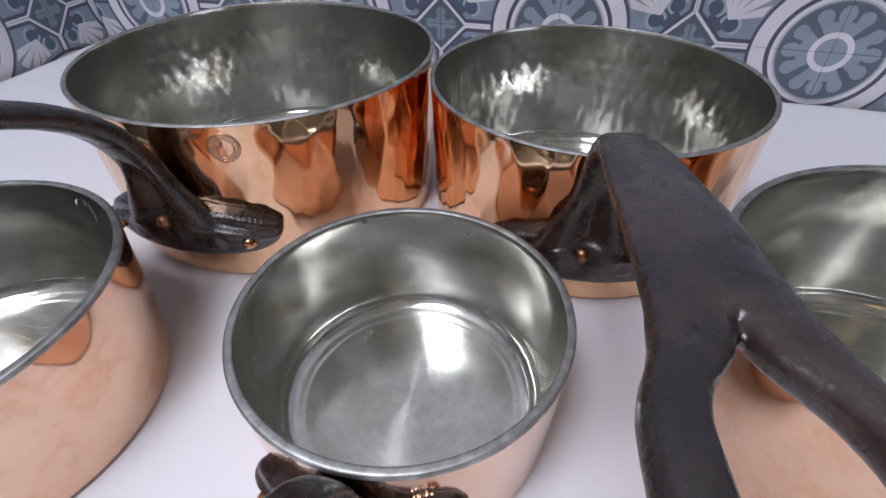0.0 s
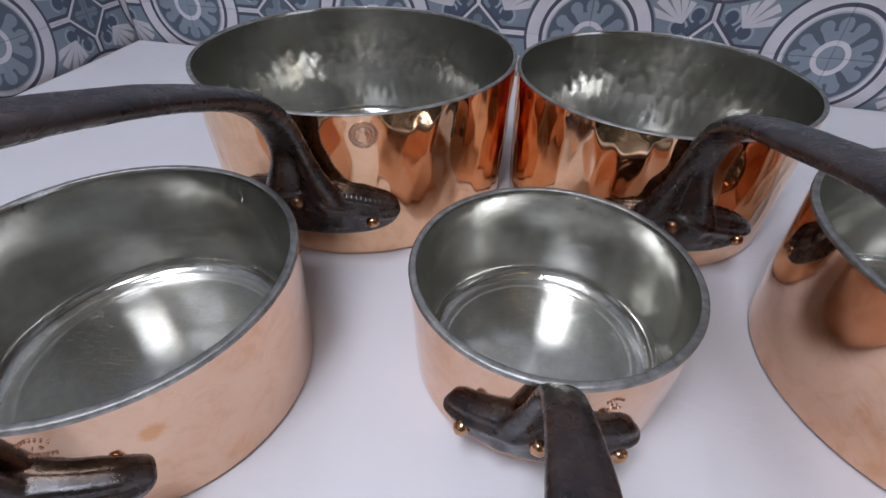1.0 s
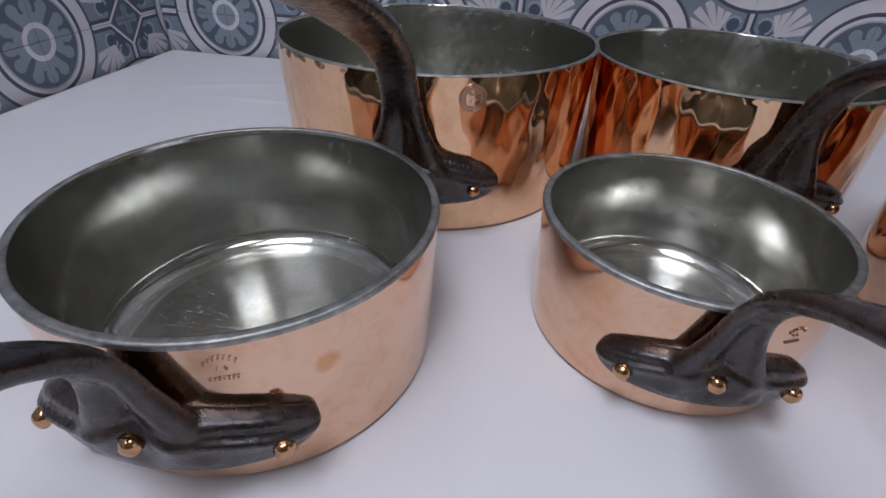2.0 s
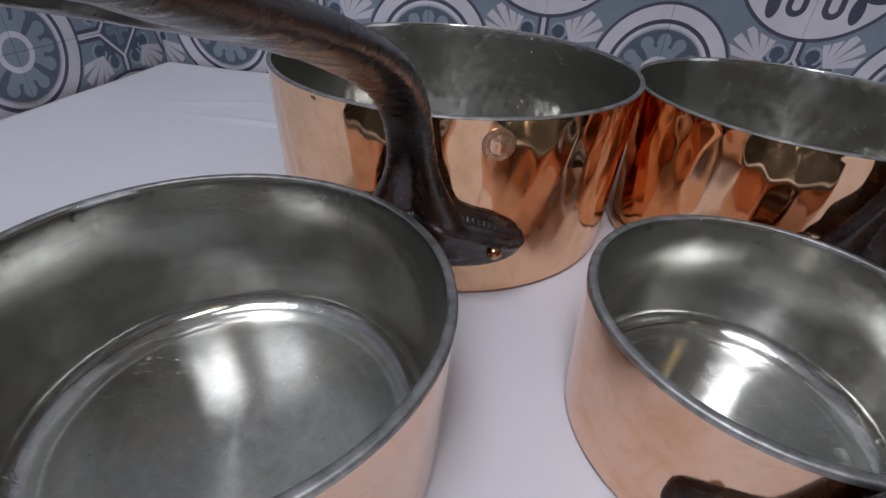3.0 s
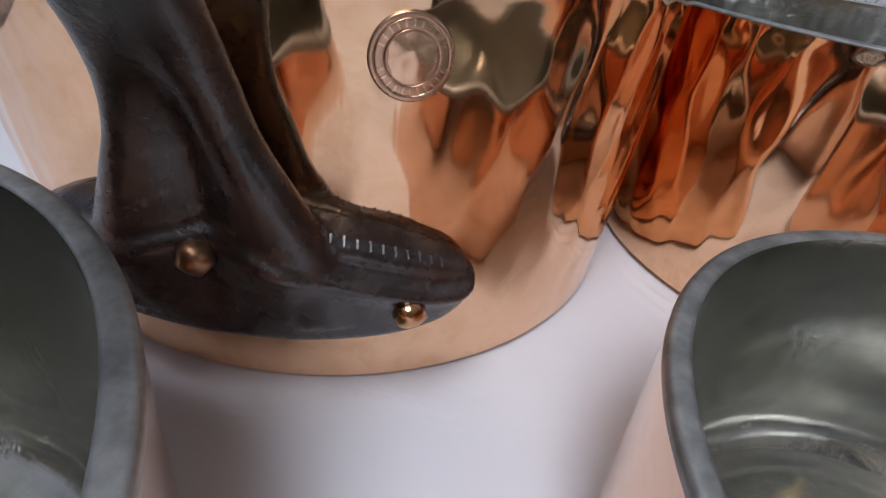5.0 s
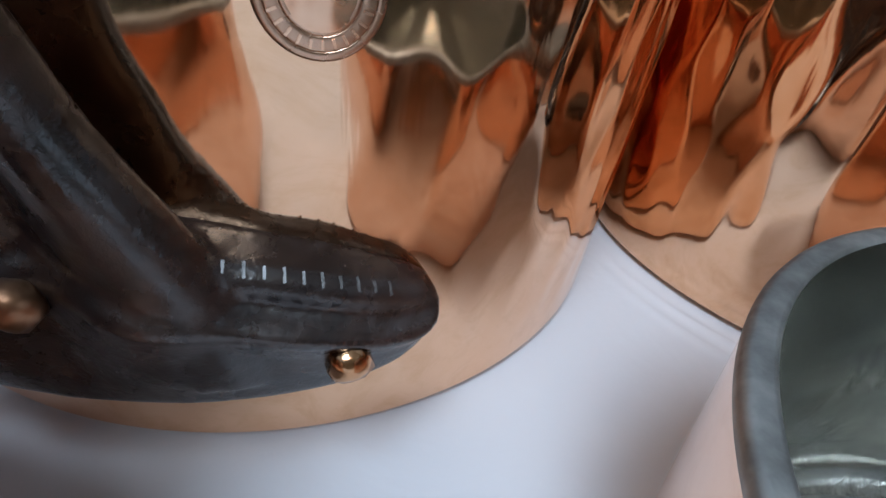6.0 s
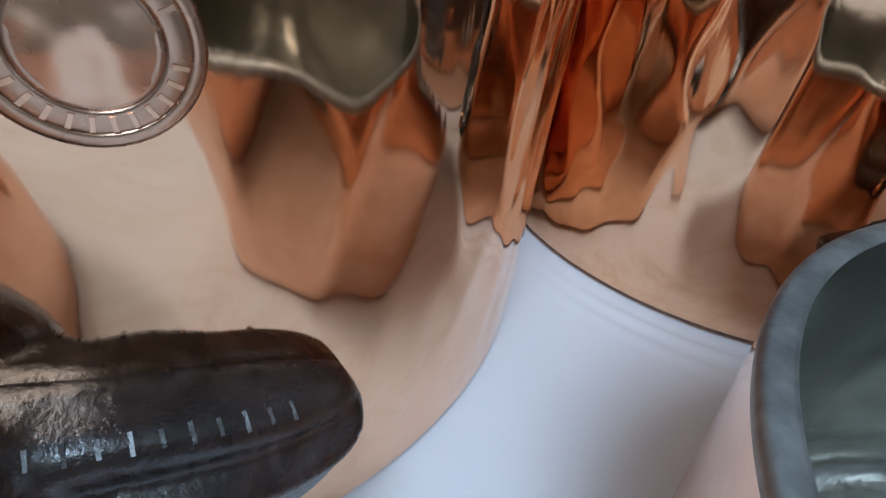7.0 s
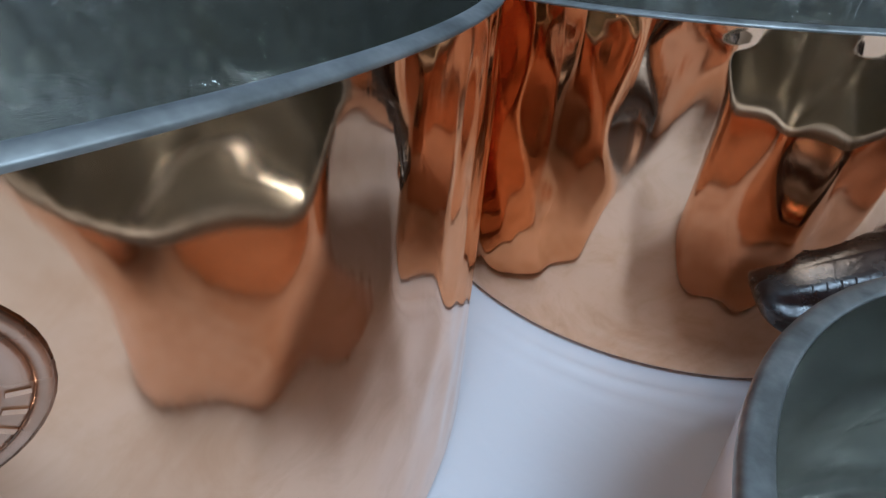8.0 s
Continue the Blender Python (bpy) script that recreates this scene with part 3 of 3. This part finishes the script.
    faces.append(tuple(start + j for j in range(ring))[::-1])
    faces.append(tuple(start + (n - 1) * ring + j for j in range(ring)))
    # hanging eye: the bar parts into two prongs that meet again at the end
    end, before = pts[-1], pts[-4]
    tan = (end - before).normalized()
    up = Vector((0, 1, 0)).cross(tan) * -1
    m, ring = 56, 14
    start = len(verts)
    half = 0.5 * (w - 0.0006)
    loop = []
    for i in range(m):
        a = 2 * math.pi * i / m
        u = 0.5 * (1 - math.cos(a))
        outer = half + 0.0026 * smooth01(u / 0.5)
        hole = 0.0092 * smooth01((u - 0.16) / 0.30)
        tip = smooth01((u - 0.80) / 0.20)
        side = math.copysign(1, math.sin(a)) * 0.5 * (outer + hole) * math.sqrt(max(0.0, 1 - tip ** 2))
        loop.append((reach * u - 0.010, side, max(0.0075, outer - hole)))
    for i, (s, side, wide) in enumerate(loop):
        s0, d0, _ = loop[i - 1]
        s1, d1, _ = loop[(i + 1) % m]
        out = Vector((0, s1 - s0, 0)) - tan * (d1 - d0)
        out = out.normalized() if out.length > 1e-9 else Vector((0, 1, 0))
        c = end + tan * s + Vector((0, side, 0))
        for p, q in section(wide, h * 0.97, ring, 2.7):
            v = c + out * p + up * q
            verts.append(v + up * rough(v))
    for i in range(m):
        if i == 0 or i == m - 1:
            continue
        for j in range(ring):
            k, l = (j + 1) % ring, (i + 1) % m
            faces.append((start + i * ring + j, start + i * ring + k, start + l * ring + k, start + l * ring + j))
    faces.append(tuple(start + ring + j for j in range(ring))[::-1])
    faces.append(tuple(start + (m - 1) * ring + j for j in range(ring)))
    me = mesh_of("handle", verts, faces, IRON)
    bm = bmesh.new()
    bm.from_mesh(me)
    bmesh.ops.recalc_face_normals(bm, faces=bm.faces[:])
    bm.to_mesh(me)
    bm.free()
    me.polygons.foreach_set("use_smooth", [True] * len(me.polygons))
    return me


def rivet_head(seed, material):
    """A domed copper rivet with hammered flats, its axis along +x."""
    verts, cols = [], 14
    prof = [(0.0, 0.0030), (0.0015, 0.0034), (0.0030, 0.0032), (0.0042, 0.0024), (0.0049, 0.0011), (0.0050, 0.0001)]
    for x, r in reversed(prof):
        for j in range(cols):
            a = 2 * math.pi * j / cols
            q = r * (1 + 0.28 * noise.noise((math.cos(a) * 1.8 + seed * 3.1, math.sin(a) * 1.4, x * 400)))
            verts.append((x - 0.0006, q * math.cos(a), q * math.sin(a)))
    faces = grid_faces(len(prof), cols)
    faces.append(tuple(range(cols))[::-1])
    faces.append(tuple(range((len(prof) - 1) * cols, len(prof) * cols)))
    return mesh_of("rivet", verts, faces, material)


RIVETS = [rivet_head(k, RIVET) for k in range(3)]
DULL_RIVET = rivet_head(1, RIVET_DULL)


def saucepan(key, hammered, label, path, lug, rivets, reach, seed):
    x, y, H, R, foot, az = PANS[key]
    pan = tagged(new("saucepan"), label, "saucepan", "copper saucepans")
    pan.empty_display_size = 0.02
    pan.matrix_world = pose(x, y, 0, 0, 0, az)
    part_of("body", copper_body(R, H, foot, hammered, seed), pan, "polished hammered copper" if hammered else "satin smooth copper")
    part_of("lining", tin_lining(R, H, foot, hammered, seed), pan, "grey tinned inside and rim")
    handle = part_of("handle", iron_handle(R, H, foot, path, *lug, reach, seed), pan, "dark cast iron handle with a hanging eye")
    fuse = handle.modifiers.new("fuse", "REMESH")
    fuse.mode, fuse.voxel_size, fuse.use_smooth_shade = "VOXEL", 0.0008, True
    ease = handle.modifiers.new("ease", "SMOOTH")
    ease.factor, ease.iterations = 0.5, 9
    for k, (ang, z, out) in enumerate(rivets):
        dull = hammered and k == 1
        rv = part_of("rivet", DULL_RIVET if dull else RIVETS[k % 3], handle, "tarnished copper rivet head" if dull else "copper rivet head")
        r = foot + (R - foot) * z / H + out
        a = radians(ang)
        rv.matrix_basis = pose(r * math.cos(a), r * math.sin(a), z, 31 * k, 0, ang)
    return pan


def lug_rivets(ang, size):
    return [(-ang, (0.0345 - 0.0013 * (size > 0.85)) * size, 0.0098 * size), (-0.6, 0.0448 * size, 0.0098 * size), (ang, (0.0345 - 0.0013 * (size > 0.85)) * size, 0.0098 * size)]


def stamp(pan, key, lift, ang, z, rings, bars):
    """A struck maker's mark on the copper wall: fine rings and plain bars, curved with the wall."""
    verts, faces = [], []

    def place(u, v, o):
        _, _, H, R, foot, _ = PANS[key]
        th = radians(ang) + u / R
        r = foot + (R - foot) * (z + v) / H + lift + o
        return (r * math.cos(th), r * math.sin(th), z + v)

    mark = None
    for radius, tube, rise in rings:
        n, m, verts, faces = 40, 6, [], []
        for i in range(n):
            a = 2 * math.pi * i / n
            for j in range(m):
                b = 2 * math.pi * j / m
                q = radius + tube * math.cos(b)
                verts.append(place(q * math.cos(a), q * math.sin(a), rise * math.sin(b)))
        for i in range(n):
            for j in range(m):
                faces.append((i * m + j, ((i + 1) % n) * m + j, ((i + 1) % n) * m + (j + 1) % m, i * m + (j + 1) % m))
        me = mesh_of("struck_ring", verts, faces, STAMP_BAND)
        if mark:
            part_of("struck_ring", me, mark)
        else:
            mark = part_of("stamp", me, pan, "struck round maker's mark")
    if rings:
        n, m, verts, faces = 32, 8, [], []
        for i in range(1, m + 1):
            q = 0.0041 * i / m
            for j in range(n):
                a = 2 * math.pi * j / n
                verts.append(place(q * math.cos(a), q * math.sin(a), 0.0001 + 0.0004 * math.cos(0.5 * math.pi * i / m) + 0.00022 * noise.noise((q * math.cos(a) * 420, q * math.sin(a) * 420, 3.0))))
        faces = grid_faces(m, n) + [tuple(range(n))[::-1]]
        part_of("struck_boss", mesh_of("struck_boss", verts, faces, COPPER_STAMP), mark, "worn struck emblem")
    for u, v, turn, long, wide in bars:
        if mark:
            verts, faces = [], []
        base = len(verts)
        c, s = math.cos(turn), math.sin(turn)
        for o in (-0.0004, 0.00027 if rings else 0.0003):
            for p, q in ((-1, -1), (1, -1), (1, 1), (-1, 1)):
                p, q = p * long / 2 * (0.8 if o > 0 else 1), q * wide / 2 * (0.7 if o > 0 else 1)
                verts.append(place(u + p * c - q * s, v + p * s + q * c, o))
        faces += [tuple(base + k for k in f) for f in ((4, 5, 6, 7), (0, 1, 5, 4), (1, 2, 6, 5), (2, 3, 7, 6), (3, 0, 4, 7))]
        if mark:
            part_of("raised_bar", mesh_of("raised_bar", verts, faces, COPPER_STAMP, False), mark)
    return mark or tagged(part_of("stamp", mesh_of("stamp", verts, faces, COPPER_ETCHED, False), pan), "worn struck lettering", kind="stuff")


def arc_bars(n, radius, long, wide, gap0, gap1):
    out = []
    for i in range(n):
        a = 2 * math.pi * (i + 0.5) / n
        if gap0 < (a % math.pi) < gap1:
            out.append((radius * math.cos(a), radius * math.sin(a), a, long, wide))
    return out


A_PATH = [(0.1024, 0.0300), (0.1065, 0.0581), (0.1101, 0.0783), (0.1204, 0.0964), (0.1354, 0.1093), (0.1544, 0.1193), (0.1814, 0.1303), (0.2094, 0.1392), (0.2374, 0.1471)]
B_PATH = [(0.0893, 0.0287), (0.0926, 0.0560), (0.0954, 0.0760), (0.1048, 0.0940), (0.1208, 0.1070), (0.1418, 0.1155), (0.1688, 0.1230), (0.1948, 0.1300), (0.2228, 0.1360)]
C_PATH = [(0.0613, 0.0200), (0.0638, 0.0420), (0.0669, 0.0600), (0.0756, 0.0735), (0.0896, 0.0842), (0.1056, 0.0926), (0.1236, 0.0999), (0.1426, 0.1068), (0.1626, 0.1130)]
L_PATH = [(0.0736, 0.0234), (0.0765, 0.0460), (0.0794, 0.0630), (0.0875, 0.0760), (0.1015, 0.0870), (0.1185, 0.0960), (0.1385, 0.1045), (0.1605, 0.1120), (0.1835, 0.1190)]
R_PATH = [(0.0876, 0.0251), (0.0906, 0.0510), (0.0935, 0.0700), (0.1030, 0.0870), (0.1180, 0.0995), (0.1380, 0.1090), (0.1610, 0.1170), (0.1860, 0.1250), (0.2110, 0.1320)]
pan_a = saucepan("A", True, "largest hammered polished copper saucepan on white cloth, round maker's stamp", A_PATH, (1.0, radians(28.5)), lug_rivets(19.6, 1.0), 0.066, 1)
pan_b = saucepan("B", True, "hammered polished copper saucepan touching the largest one", B_PATH, (0.88, radians(31.3)), lug_rivets(22.8, 0.88), 0.066, 2)
pan_c = saucepan("C", False, "smallest satin copper saucepan, shallow, tin inside", C_PATH, (0.67, radians(37)), lug_rivets(25.5, 0.67), 0.056, 3)
pan_l = saucepan("L", False, "small satin copper saucepan with a brown spot", L_PATH, (0.76, radians(37.3)), lug_rivets(27.9, 0.76), 0.058, 4)
saucepan("R", False, "medium satin copper saucepan with turned tin inside", R_PATH, (0.82, radians(30)), lug_rivets(25.0, 0.82), 0.062, 5)


def raised_lettering(pan, R, size, lug, angles):
    """Worn raised letters, as short bars lying on the lug's sloping upper face."""
    grip = next(ob for ob in pan.children if ob.name.startswith("handle"))
    bpy.context.view_layer.update()
    solid = grip.evaluated_get(bpy.context.evaluated_depsgraph_get())
    bm = bmesh.new()
    for k, ang in enumerate(angles):
        top = size * (0.0537 + 0.0060 * (1 - size) - 0.0122 * (abs(ang) / lug) ** 1.5)
        a, r = radians(ang), R + 0.0062 * size
        toward = Vector((math.cos(a), math.sin(a), 1.1)) * 0.02
        _, at, out, _ = solid.ray_cast(Vector((r * math.cos(a), r * math.sin(a), top - 0.0012 * size)) + toward, -toward)
        side = Vector((-math.sin(a), math.cos(a), 0))
        down = out.cross(side).normalized()
        for v in bmesh.ops.create_cube(bm, size=1.0)["verts"]:
            v.co = at + down * (v.co.x * (0.0018 + 0.0004 * (k % 2)) * size) + side * (v.co.y * 0.0004) + out * (v.co.z * 0.0005 - 0.00020)
    me = bpy.data.meshes.new("raised_lettering")
    bm.to_mesh(me)
    bm.free()
    me.materials.append(IRON_LETTERS)
    return part_of("raised_lettering", me, grip, "worn raised iron lettering")


raised_lettering(pan_a, PANS["A"][3], 1.0, 28.5, (11.6, 12.9, 14.2, 15.5, 16.8, 18.1, 19.4, 20.7, 22.0, 23.3))
raised_lettering(pan_b, PANS["B"][3], 0.88, 31.3, (-17.5, -19, -20.5, -22, -23.5, -25, -26.5))
stamp(pan_a, "A", 0.0002, 19.0, 0.0793, [(0.0066, 0.0006, 0.00018), (0.0053, 0.0011, 0.00014), (0.0041, 0.0004, 0.00013)], arc_bars(26, 0.0054, 0.0014, 0.0005, 0.35, 2.8))


def struck_lines(w):
    """Two curved lines of worn lettering and two marks between, as bars."""
    out = []
    for k in range(-3, 4):
        u = k * w / 6.4
        out.append((u, 0.52 * w - 2.2 * u * u / w * 0.5, 1.57 - 0.35 * u / w, 0.19 * w, 0.05 * w))
        out.append((u + 0.05 * w, 0.60 * w - 2.2 * u * u / w * 0.5, 0.3 * (k % 3), 0.07 * w, 0.035 * w))
        out.append((u * 0.9, -0.46 * w, 1.57 + 0.2 * (k % 2), 0.18 * w, 0.05 * w))
        out.append((u * 0.9 + 0.04 * w, -0.40 * w, 0.2 * (k % 3), 0.07 * w, 0.035 * w))
    return out + [(-0.12 * w, 0.02 * w, 1.2, 0.16 * w, 0.05 * w), (0.14 * w, 0.02 * w, 1.9, 0.16 * w, 0.05 * w), (0.17 * w, -0.05 * w, 0.1, 0.10 * w, 0.04 * w)]


stamp(pan_l, "L", 0.0001, 18.9, 0.0548, [], struck_lines(0.0085))
stamp(pan_c, "C", 0.0001, 22.0, 0.0455, [], struck_lines(0.0062))


def tin_run(pan, R, H, foot, path, thick, label, material):
    """A raised run of tin on the inner wall. path: azimuth in degrees, height."""
    lining = next(ob for ob in pan.children if ob.name.startswith("lining"))
    pts = spline([(a, z, 0) for a, z in path], 40)
    verts, m = [], 6
    for i, (a, z, _) in enumerate(pts):
        k = thick * (0.35 + 0.65 * math.sin(math.pi * i / 39)) * (1 + 0.35 * noise.noise((i * 0.7, thick * 9e3, 1)))
        r = foot + (R - foot) * z / H - WALL
        for j in range(m):
            b = 2 * math.pi * j / m
            th = radians(a) + k * math.cos(b) / r
            verts.append(((r - 0.4 * k * math.sin(b)) * math.cos(th), (r - 0.4 * k * math.sin(b)) * math.sin(th), z + 0.4 * k * math.cos(b)))
    faces = grid_faces(40, m) + [tuple(range(m))[::-1], tuple(range(39 * m, 40 * m))]
    return part_of("tin_run", mesh_of("tin_run", verts, faces, material), lining, label)


def inner(key):
    return PANS[key][3], PANS[key][2], PANS[key][4]


for run in (((161.5, 0.0610), (162.5, 0.0575), (161.5, 0.0545), (162.5, 0.0510), (161.8, 0.0480)), ((168.5, 0.0605), (170.5, 0.0585), (170, 0.0560)), ((164, 0.0612), (165, 0.0590), (164.5, 0.0575))):
    tin_run(pan_l, *inner("L"), run, 0.0009, "shiny run of tin", TIN_TURNED[1])
for run in (((167.4, 0.0507), (166.8, 0.0494), (167.6, 0.0482)), ((165.6, 0.0506), (164.6, 0.0501), (165.5, 0.0492), (164.5, 0.0482))):
    tin_run(pan_c, *inner("C"), run, 0.00045, "dark struck mark", IRON)


# ---- wall tiles, last ----
def tile_run(wall, material, axis, start, stop, origin, rows):
    gap, thick = 0.00035, 0.005
    k0 = math.floor((start - origin) / TILE)
    shared = {}
    k = k0
    while origin + k * TILE < stop:
        lo, hi = max(start, origin + k * TILE), min(stop, origin + (k + 1) * TILE)
        for r in range(*rows):
            z0 = ROSETTE_Z + r * TILE
            key = round(hi - lo, 4)
            if key not in shared:
                w, h = hi - lo - gap, TILE - gap
                bm = bmesh.new()
                bmesh.ops.create_cube(bm, size=1.0)
                for v in bm.verts:
                    if axis == "X":
                        v.co = Vector((v.co.x * w, v.co.y * thick, v.co.z * h))
                    else:
                        v.co = Vector((v.co.x * thick, v.co.y * w, v.co.z * h))
                bmesh.ops.bevel(bm, geom=bm.edges[:], offset=0.0002, segments=1, affect="EDGES")
                me = bpy.data.meshes.new("tile")
                bm.to_mesh(me)
                bm.free()
                me.materials.append(material)
                shared[key] = me
            ob = new("tile", shared[key])
            ob.parent = wall
            mid = (lo + hi) / 2
            ob.location = (mid, WALL_Y - thick / 2, z0 + TILE / 2) if axis == "X" else (WALL_X + thick / 2, mid, z0 + TILE / 2)
        k += 1


tile_run(bpy.data.objects["wall_back"], TILES_BACK, "X", WALL_X + 0.0052, 0.9, 0.0515, (-1, 4))
tile_run(bpy.data.objects["wall_side"], TILES_SIDE, "Y", -0.45, WALL_Y - 0.0052, 0.3722, (-1, 4))
